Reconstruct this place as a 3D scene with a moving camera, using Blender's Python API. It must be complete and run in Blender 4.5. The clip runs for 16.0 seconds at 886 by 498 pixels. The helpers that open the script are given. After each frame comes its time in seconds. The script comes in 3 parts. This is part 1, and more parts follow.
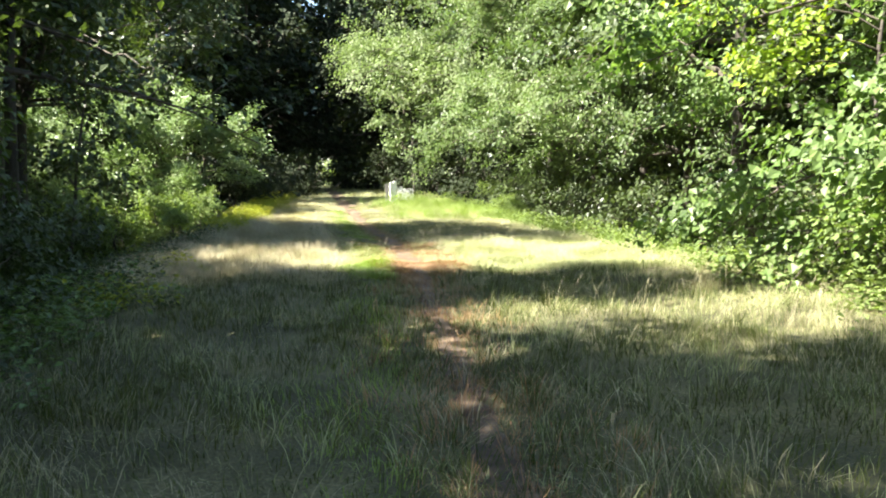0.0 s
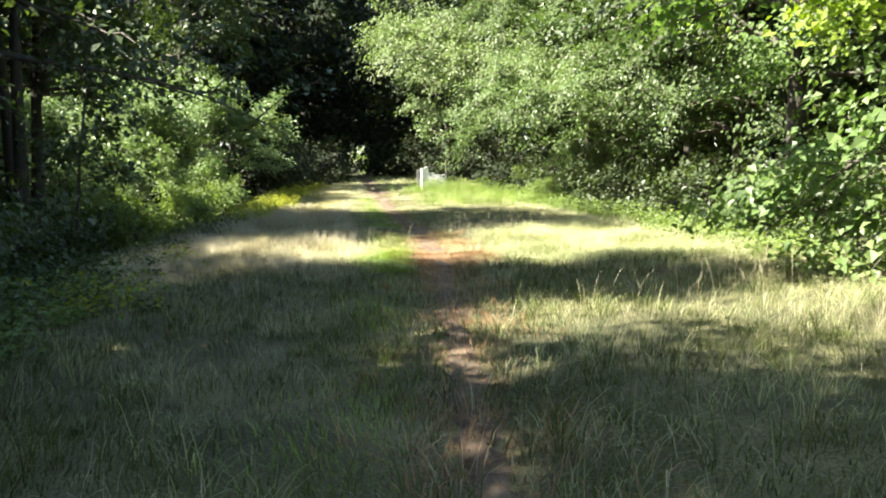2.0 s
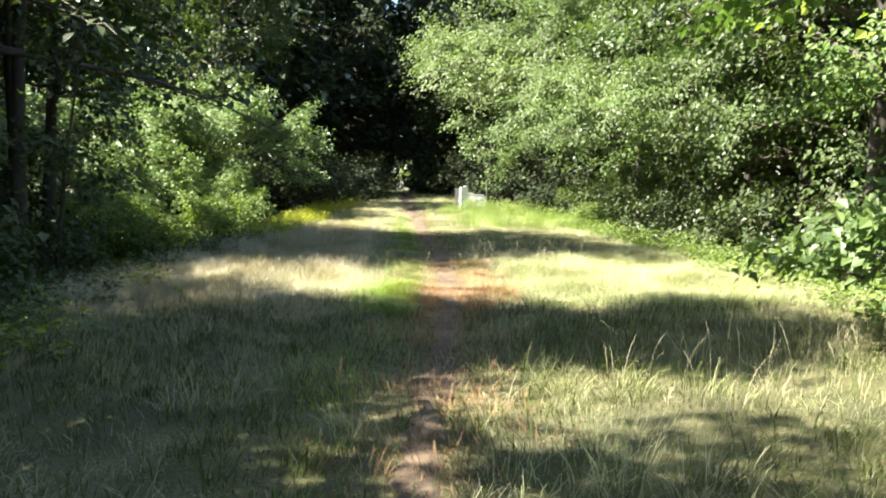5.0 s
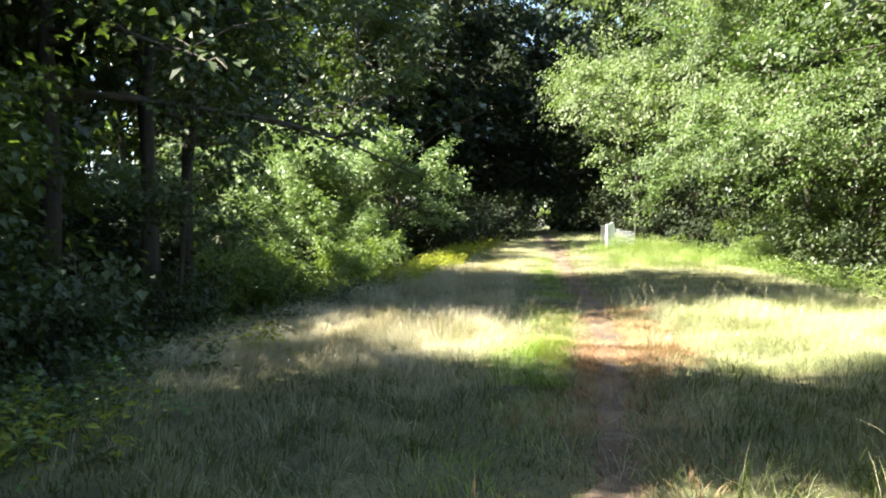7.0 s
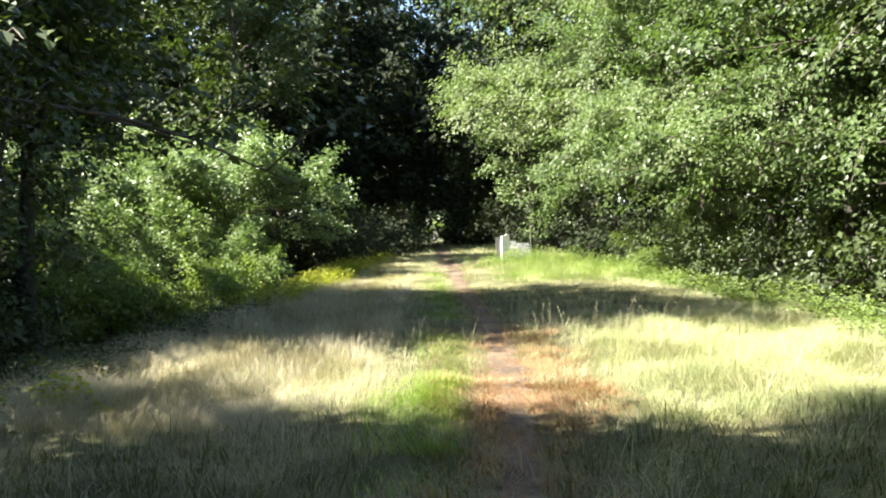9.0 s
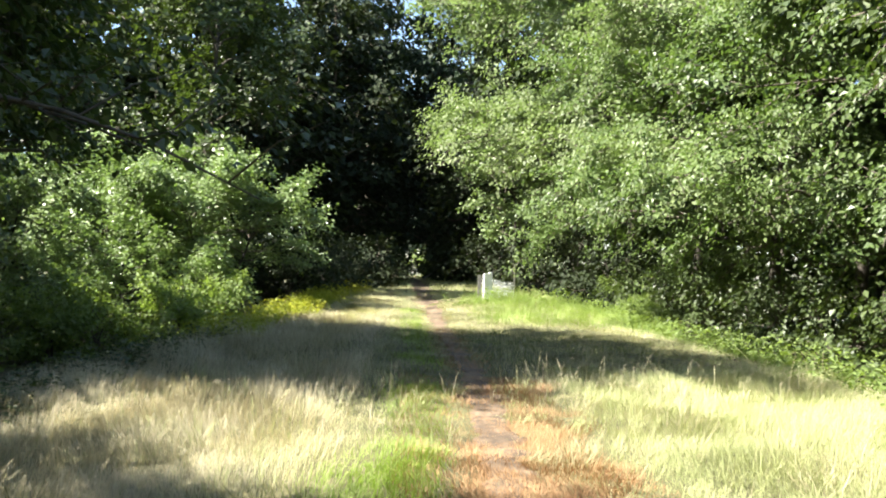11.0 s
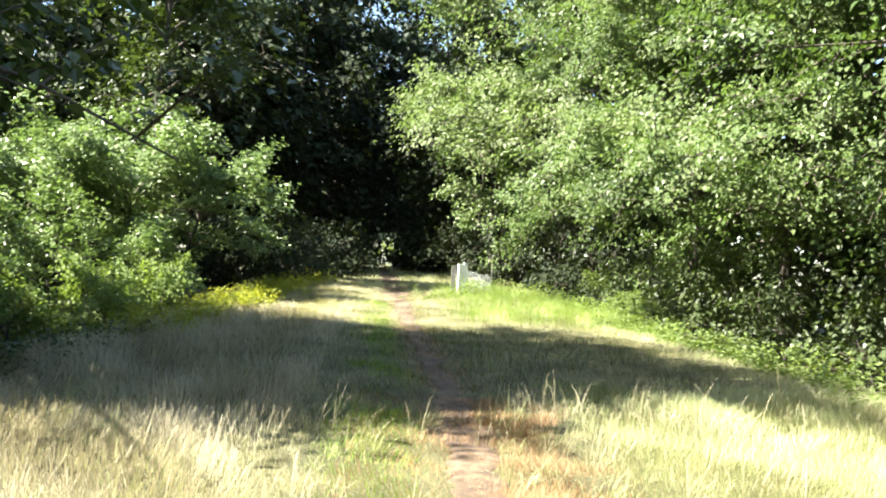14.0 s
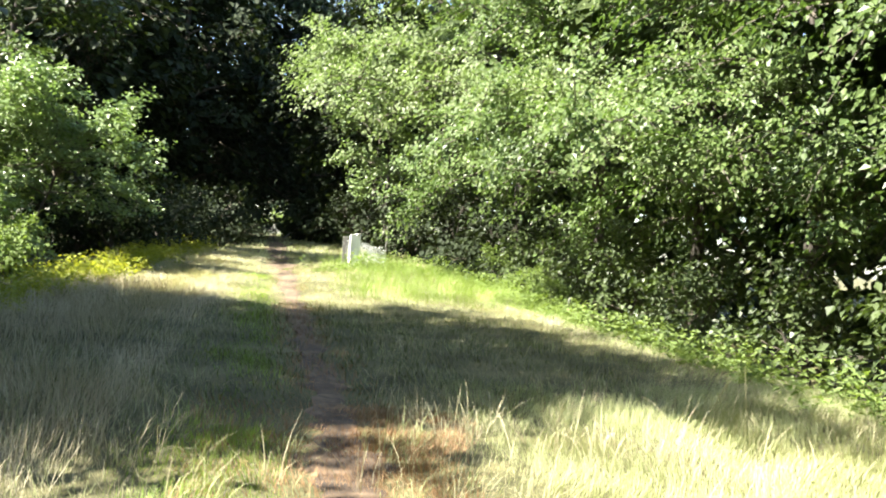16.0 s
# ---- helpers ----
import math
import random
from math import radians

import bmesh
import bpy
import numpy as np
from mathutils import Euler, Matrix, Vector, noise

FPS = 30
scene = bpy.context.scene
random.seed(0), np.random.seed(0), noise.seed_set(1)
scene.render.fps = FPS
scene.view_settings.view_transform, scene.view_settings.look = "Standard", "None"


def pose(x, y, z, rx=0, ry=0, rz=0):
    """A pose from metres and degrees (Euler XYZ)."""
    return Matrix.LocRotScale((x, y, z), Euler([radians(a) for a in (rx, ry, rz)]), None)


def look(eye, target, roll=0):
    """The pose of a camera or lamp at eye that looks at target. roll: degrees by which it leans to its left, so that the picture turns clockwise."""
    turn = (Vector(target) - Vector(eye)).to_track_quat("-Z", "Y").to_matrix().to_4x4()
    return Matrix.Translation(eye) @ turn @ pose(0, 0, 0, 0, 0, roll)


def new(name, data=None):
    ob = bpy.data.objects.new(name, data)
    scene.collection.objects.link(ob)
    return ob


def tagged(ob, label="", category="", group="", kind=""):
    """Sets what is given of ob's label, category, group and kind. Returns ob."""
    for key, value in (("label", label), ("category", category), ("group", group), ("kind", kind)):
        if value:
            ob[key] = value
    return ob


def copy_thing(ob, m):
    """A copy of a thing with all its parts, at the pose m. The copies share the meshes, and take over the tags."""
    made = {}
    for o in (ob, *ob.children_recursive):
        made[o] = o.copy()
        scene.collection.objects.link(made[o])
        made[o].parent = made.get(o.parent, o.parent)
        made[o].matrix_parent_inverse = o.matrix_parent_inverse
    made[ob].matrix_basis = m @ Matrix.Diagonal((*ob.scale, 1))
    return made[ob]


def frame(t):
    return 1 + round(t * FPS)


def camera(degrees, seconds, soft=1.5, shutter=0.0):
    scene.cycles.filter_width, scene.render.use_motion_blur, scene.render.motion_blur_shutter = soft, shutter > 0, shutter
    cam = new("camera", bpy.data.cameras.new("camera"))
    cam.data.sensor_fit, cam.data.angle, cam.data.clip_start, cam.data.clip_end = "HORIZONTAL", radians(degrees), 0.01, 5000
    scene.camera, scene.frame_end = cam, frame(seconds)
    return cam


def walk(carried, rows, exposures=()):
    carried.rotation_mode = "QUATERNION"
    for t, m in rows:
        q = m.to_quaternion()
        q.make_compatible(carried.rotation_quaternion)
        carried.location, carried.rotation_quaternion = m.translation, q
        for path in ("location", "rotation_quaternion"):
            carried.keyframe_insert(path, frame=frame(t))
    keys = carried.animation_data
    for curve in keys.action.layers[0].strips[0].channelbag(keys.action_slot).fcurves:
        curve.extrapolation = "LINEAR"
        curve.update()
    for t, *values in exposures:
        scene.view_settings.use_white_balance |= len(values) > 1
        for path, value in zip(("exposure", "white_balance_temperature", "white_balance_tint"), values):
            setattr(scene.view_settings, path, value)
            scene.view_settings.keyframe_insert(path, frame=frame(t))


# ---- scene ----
cam = camera(55.0, 16.0, soft=2.0)
# seconds, eye x, y, z, degrees turned to the right, degrees tilted up, degrees leaning to the left
PATH = [
    (0, 0.000, -0.000, 1.551, 9.22, -4.38, -0.36),
    (0.5, 0.132, 0.331, 1.536, 10.83, -4.15, 0.54),
    (1, 0.209, 0.681, 1.524, 13.75, -4.44, -0.32),
    (1.5, 0.357, 1.034, 1.500, 9.68, -4.70, -2.27),
    (2, 0.484, 1.425, 1.486, 6.53, -5.25, -1.45),
    (2.5, 0.615, 1.867, 1.513, 5.57, -1.95, -4.06),
    (3, 0.761, 2.244, 1.505, 3.35, -0.80, -1.15),
    (3.2, 0.807, 2.387, 1.480, 4.40, -0.05, 2.29),
    (5.3, 1.286, 3.840, 1.516, 2.54, -4.24, -0.52),
    (5.5, 1.295, 4.046, 1.498, 1.92, -3.55, -1.89),
    (6, 1.232, 4.666, 1.502, -0.10, -3.49, -2.43),
    (6.5, 1.231, 5.159, 1.537, -5.35, -1.16, -0.41),
    (7, 1.189, 5.586, 1.537, -6.18, -1.31, -1.14),
    (7.5, 1.229, 6.074, 1.503, -4.46, -0.39, -2.52),
    (8, 1.185, 6.626, 1.470, -2.88, 0.06, -0.00),
    (8.5, 1.211, 7.201, 1.488, -0.48, -0.22, -2.14),
    (9, 1.292, 7.812, 1.515, 0.91, -0.56, -1.80),
    (9.5, 1.290, 8.335, 1.520, 2.72, 0.57, -0.60),
    (9.7, 1.315, 8.524, 1.486, 2.36, 2.07, -1.08),
    (11.8, 1.255, 10.408, 1.490, 2.36, 1.73, 2.89),
    (12, 1.262, 10.588, 1.464, 2.30, 2.57, 2.47),
    (12.5, 1.315, 11.107, 1.469, 1.17, 2.60, 2.50),
    (13, 1.319, 11.620, 1.484, 2.58, 1.38, 2.93),
    (13.5, 1.385, 12.163, 1.501, 2.80, 2.48, 2.42),
    (14, 1.416, 12.714, 1.468, 4.30, 1.30, 2.93),
    (14.5, 1.497, 13.272, 1.453, 6.70, 1.03, 1.33),
    (15, 1.479, 13.780, 1.427, 6.87, 1.79, 4.86),
    (15.5, 1.559, 14.318, 1.444, 7.59, 0.85, 0.91),
    (16, 1.697, 14.801, 1.484, 11.48, -0.16, 4.28),
]
walk(cam, [(t, look((x, y, z), (x + math.sin(radians(a)), y + math.cos(radians(a)), z + math.tan(radians(p))), r))
           for t, x, y, z, a, p, r in PATH], [(0, 2.83), (3, 2.68), (6, 2.74), (6.8, 2.86), (7.5, 2.82), (9, 2.6), (11, 2.54), (13, 2.74), (14, 2.84), (16, 2.82)])

# ---- light ----
SUN_WAY = Vector((-0.975, -0.22, 1.15)).normalized()      # towards the sun
SUN_UP = math.asin(SUN_WAY.z)
world = bpy.data.worlds.new("world")
scene.world = world
world.use_nodes = True
wn = world.node_tree.nodes
sky = wn.new("ShaderNodeTexSky")
sky.sky_type, sky.sun_disc, sky.sun_elevation = "NISHITA", False, SUN_UP
sky.sun_rotation = math.atan2(SUN_WAY.x, SUN_WAY.y)
world.node_tree.links.new(sky.outputs[0], wn["Background"].inputs[0])
wn["Background"].inputs[1].default_value = 0.069
sun = new("sun", bpy.data.lights.new("sun", "SUN"))
sun.data.energy, sun.data.angle, sun.data.color = 5.0, radians(0.6), (1.0, 0.95, 0.85)
sun.matrix_world = look(SUN_WAY * 60, (0, 0, 0))


# ---- materials ----
def nodes_of(name):
    m = bpy.data.materials.new(name)
    m.use_nodes = True
    n = m.node_tree.nodes
    return m, n, m.node_tree.links, n["Principled BSDF"]


def ramp(n, stops):
    r = n.new("ShaderNodeValToRGB")
    els = r.color_ramp.elements
    while len(els) < len(stops):
        els.new(0.5)
    for e, (p, c) in zip(els, stops):
        e.position, e.color = p, (*c, 1)
    return r


def leafy(name, dark, mid, light, through_colour, gloss=0.42, thin=0.42):
    """Leaf tissue: each leaf a shade of its own, patches of older foliage, light shining through."""
    m, n, l, b = nodes_of(name)
    geo = n.new("ShaderNodeNewGeometry")
    tex = n.new("ShaderNodeTexNoise")
    tex.inputs["Scale"].default_value = 1.3
    tex.inputs["Detail"].default_value = 2.0
    co = n.new("ShaderNodeTexCoord")
    l.new(co.outputs["Object"], tex.inputs["Vector"])
    add = n.new("ShaderNodeMath")
    add.operation = "MULTIPLY_ADD"
    add.inputs[1].default_value = 0.36
    l.new(geo.outputs["Random Per Island"], add.inputs[0])
    sub = n.new("ShaderNodeMath")
    sub.operation = "MULTIPLY"
    sub.inputs[1].default_value = 0.64
    l.new(tex.outputs["Fac"], sub.inputs[0])
    l.new(sub.outputs[0], add.inputs[2])
    r = ramp(n, [(0.12, dark), (0.5, mid), (0.85, light)])
    l.new(add.outputs[0], r.inputs[0])
    l.new(r.outputs[0], b.inputs["Base Color"])
    b.inputs["Roughness"].default_value = gloss
    b.inputs["Specular IOR Level"].default_value = 0.32 if gloss < 0.5 else 0.16
    tr = n.new("ShaderNodeBsdfTranslucent")
    mixc = n.new("ShaderNodeMix")
    mixc.data_type, mixc.blend_type = "RGBA", "MULTIPLY"
    mixc.inputs["Factor"].default_value = 1.0
    l.new(r.outputs[0], mixc.inputs["A"])
    mixc.inputs["B"].default_value = (*through_colour, 1)
    l.new(mixc.outputs["Result"], tr.inputs["Color"])
    mix = n.new("ShaderNodeMixShader")
    mix.inputs[0].default_value = thin
    l.new(b.outputs[0], mix.inputs[1])
    l.new(tr.outputs[0], mix.inputs[2])
    l.new(mix.outputs[0], n["Material Output"].inputs["Surface"])
    return m


def rough_stuff(name, stops, scale, bump=0.5, rough=0.9, stretch=(1, 1, 1), fine=6.0):
    """Bark, soil or wood: two scales of noise for colour and relief."""
    m, n, l, b = nodes_of(name)
    co = n.new("ShaderNodeTexCoord")
    mp = n.new("ShaderNodeMapping")
    mp.inputs["Scale"].default_value = stretch
    l.new(co.outputs["Object"], mp.inputs["Vector"])
    big, small = n.new("ShaderNodeTexNoise"), n.new("ShaderNodeTexNoise")
    for t, s in ((big, scale), (small, scale * fine)):
        t.inputs["Scale"].default_value, t.inputs["Detail"].default_value = s, 6
        l.new(mp.outputs[0], t.inputs["Vector"])
    mx = n.new("ShaderNodeMath")
    mx.operation = "ADD"
    l.new(big.outputs["Fac"], mx.inputs[0])
    l.new(small.outputs["Fac"], mx.inputs[1])
    hf = n.new("ShaderNodeMath")
    hf.operation = "MULTIPLY"
    hf.inputs[1].default_value = 0.5
    l.new(mx.outputs[0], hf.inputs[0])
    r = ramp(n, stops)
    l.new(hf.outputs[0], r.inputs[0])
    l.new(r.outputs[0], b.inputs["Base Color"])
    b.inputs["Roughness"].default_value = rough
    bp = n.new("ShaderNodeBump")
    bp.inputs["Strength"].default_value, bp.inputs["Distance"].default_value = bump, 0.03
    l.new(hf.outputs[0], bp.inputs["Height"])
    l.new(bp.outputs[0], b.inputs["Normal"])
    return m


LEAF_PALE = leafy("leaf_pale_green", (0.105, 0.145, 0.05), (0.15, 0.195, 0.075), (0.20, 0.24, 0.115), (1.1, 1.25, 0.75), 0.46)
LEAF_SILVER = leafy("leaf_silvery_green", (0.09, 0.14, 0.048), (0.155, 0.215, 0.085), (0.25, 0.30, 0.15), (1.1, 1.25, 0.6), 0.36, 0.3)
LEAF_MID = leafy("leaf_mid_green", (0.065, 0.105, 0.030), (0.105, 0.155, 0.048), (0.18, 0.22, 0.085), (1.15, 1.3, 0.7), 0.42)
LEAF_FRESH = leafy("leaf_fresh_green", (0.07, 0.125, 0.035), (0.125, 0.185, 0.058), (0.19, 0.24, 0.085), (1.2, 1.4, 0.6), 0.45)
# Dark green leaf; part of the wood's shade is in this colour.
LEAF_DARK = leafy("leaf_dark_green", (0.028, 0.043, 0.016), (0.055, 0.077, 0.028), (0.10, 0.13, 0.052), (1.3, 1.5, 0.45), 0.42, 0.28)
LEAF_WOOD = leafy("leaf_wood_green", (0.040, 0.064, 0.020), (0.075, 0.105, 0.035), (0.13, 0.165, 0.06), (1.3, 1.5, 0.5), 0.38, 0.4)
# Deep green, darkened to stand for the shaded gap in the crowns.
LEAF_DEEP = leafy("leaf_deep_green_shaded", (0.045, 0.078, 0.022), (0.08, 0.12, 0.038), (0.135, 0.175, 0.065), (1.15, 1.3, 0.6), 0.42, 0.36)
# Leaf colour blackened to stand for the deep shade inside the wood.
LEAF_SHADE = leafy("leaf_shade_darkened", (0.012, 0.019, 0.009), (0.024, 0.034, 0.015), (0.042, 0.055, 0.024), (1.2, 1.3, 0.5), 0.65, 0.18)
LEAF_LIME = leafy("leaf_lime_green", (0.13, 0.20, 0.03), (0.22, 0.30, 0.045), (0.32, 0.38, 0.07), (1.3, 1.4, 0.4), 0.45, 0.5)
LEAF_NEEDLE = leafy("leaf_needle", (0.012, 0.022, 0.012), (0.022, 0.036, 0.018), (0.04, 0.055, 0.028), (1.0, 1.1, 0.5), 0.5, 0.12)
LEAF_WEED = leafy("leaf_weed", (0.11, 0.16, 0.05), (0.17, 0.23, 0.075), (0.24, 0.30, 0.11), (1.2, 1.3, 0.5), 0.5)
LEAF_YELLOW = leafy("leaf_yellow", (0.15, 0.19, 0.035), (0.27, 0.30, 0.05), (0.42, 0.41, 0.06), (1.2, 1.2, 0.4), 0.5)
GRASS_DRY = leafy("grass_dry", (0.25, 0.22, 0.13), (0.41, 0.37, 0.23), (0.58, 0.53, 0.36), (1.0, 1.0, 0.7), 0.6, 0.3)
GRASS_TAN = leafy("grass_tan", (0.27, 0.235, 0.15), (0.42, 0.375, 0.25), (0.58, 0.53, 0.38), (1.0, 0.95, 0.8), 0.7, 0.3)
# Grass green darkened to carry the shade of the trees in its colour.
GRASS_SHADED = leafy("grass_shaded", (0.031, 0.045, 0.011), (0.068, 0.086, 0.021), (0.155, 0.155, 0.05), (1.1, 1.2, 0.5), 0.55, 0.3)
GRASS_OLIVE = leafy("grass_olive", (0.19, 0.22, 0.095), (0.32, 0.345, 0.16), (0.48, 0.48, 0.27), (1.05, 1.08, 0.8), 0.55, 0.35)
GRASS_GREEN = leafy("grass_green", (0.125, 0.185, 0.042), (0.22, 0.295, 0.075), (0.33, 0.39, 0.12), (1.1, 1.3, 0.45), 0.5, 0.35)
GRASS_RUSSET = leafy("grass_russet", (0.15, 0.082, 0.04), (0.30, 0.178, 0.088), (0.48, 0.33, 0.19), (1.0, 0.9, 0.7), 0.7, 0.2)
NEEDLES = leafy("brown_litter", (0.20, 0.10, 0.05), (0.36, 0.20, 0.11), (0.52, 0.34, 0.20), (1.0, 0.9, 0.7), 0.7, 0.15)
BARK = rough_stuff("bark", [(0.3, (0.022, 0.018, 0.013)), (0.55, (0.055, 0.046, 0.036)), (0.75, (0.11, 0.095, 0.078))], 3.5, 0.9, 0.9, (1, 1, 0.22))
TWIG = rough_stuff("twig_bark", [(0.3, (0.04, 0.032, 0.022)), (0.7, (0.13, 0.11, 0.085))], 8.0, 0.4)
SOIL = rough_stuff("meadow_soil", [(0.34, (0.026, 0.026, 0.009)), (0.5, (0.075, 0.072, 0.026)), (0.64, (0.17, 0.15, 0.064))], 0.9, 1.0, 0.95, fine=45.0)
DIRT = rough_stuff("path_dirt", [(0.36, (0.040, 0.028, 0.018)), (0.5, (0.085, 0.057, 0.034)), (0.64, (0.17, 0.12, 0.074))], 1.6, 0.7, 0.95)
WHITE_WOOD = rough_stuff("white_painted_wood", [(0.25, (0.55, 0.54, 0.50)), (0.5, (0.76, 0.76, 0.73)), (0.8, (0.82, 0.82, 0.80))], 5.0, 0.25, 0.6, (1, 1, 0.2))
GREY_WOOD = rough_stuff("weathered_wood", [(0.3, (0.10, 0.095, 0.085)), (0.7, (0.24, 0.23, 0.21))], 6.0, 0.5, 0.85, (1, 1, 0.15))
WIRE = rough_stuff("galvanised_wire", [(0.3, (0.42, 0.43, 0.43)), (0.7, (0.62, 0.63, 0.63))], 20.0, 0.1, 0.5)


# ---- mesh helpers ----
def mesh_from(name, verts, faces, material, smooth=False):
    """A mesh from an array of corners and an array of faces of one size."""
    verts, faces = np.asarray(verts, np.float32), np.asarray(faces, np.int32)
    me = bpy.data.meshes.new(name)
    k = faces.shape[1]
    me.vertices.add(len(verts))
    me.vertices.foreach_set("co", verts.ravel())
    me.loops.add(faces.size)
    me.loops.foreach_set("vertex_index", faces.ravel())
    me.polygons.add(len(faces))
    me.polygons.foreach_set("loop_start", np.arange(0, faces.size, k, dtype=np.int32))
    me.polygons.foreach_set("use_smooth", np.full(len(faces), smooth))
    me.update(calc_edges=True)
    me.validate()
    me.materials.append(material)
    return me


def part(name, me, parent, label=""):
    ob = new(name, me)
    ob.parent = parent
    return tagged(ob, label)


def unit(a):
    return a / np.maximum(np.linalg.norm(a, axis=-1, keepdims=True), 1e-9)


def leaves(at, way, up, length, width, fold=0.25, droop=0.15):
    """Corners and faces of folded, drooping leaf blades: base, one side, tip, other side."""
    way, side = unit(way), None
    side = unit(np.cross(way, up))
    top = np.cross(side, way)
    L, w = length[:, None], (length * width)[:, None]
    mid = at + way * L * 0.45
    v = np.stack([at, mid + side * w + top * w * fold, at + way * L - top * L * droop, mid - side * w + top * w * fold], 1)
    n = len(at)
    f = np.arange(4 * n, dtype=np.int32).reshape(n, 4)
    return v.reshape(-1, 3), f


def tube(points, radii, sides=6):
    """Corners and quads of a tapering tube along a line of points."""
    p, r = np.asarray(points, float), np.asarray(radii, float)
    d = unit(np.gradient(p, axis=0))
    ref = np.where(np.abs(d[:, 2:3]) > 0.8, np.array([[1.0, 0, 0]]), np.array([[0, 0, 1.0]]))
    a = unit(np.cross(d, ref))
    b = np.cross(d, a)
    ang = np.linspace(0, 2 * math.pi, sides, endpoint=False)
    ring = np.cos(ang)[None, :, None] * a[:, None] + np.sin(ang)[None, :, None] * b[:, None]
    v = (p[:, None] + ring * r[:, None, None]).reshape(-1, 3)
    f = [[i * sides + j, i * sides + (j + 1) % sides, (i + 1) * sides + (j + 1) % sides, (i + 1) * sides + j]
         for i in range(len(p) - 1) for j in range(sides)]
    return v, np.array(f, np.int32)


def joined(pieces):
    vs, fs, n = [], [], 0
    for v, f in pieces:
        vs.append(v)
        fs.append(np.asarray(f) + n)
        n += len(v)
    return np.concatenate(vs), np.concatenate(fs)


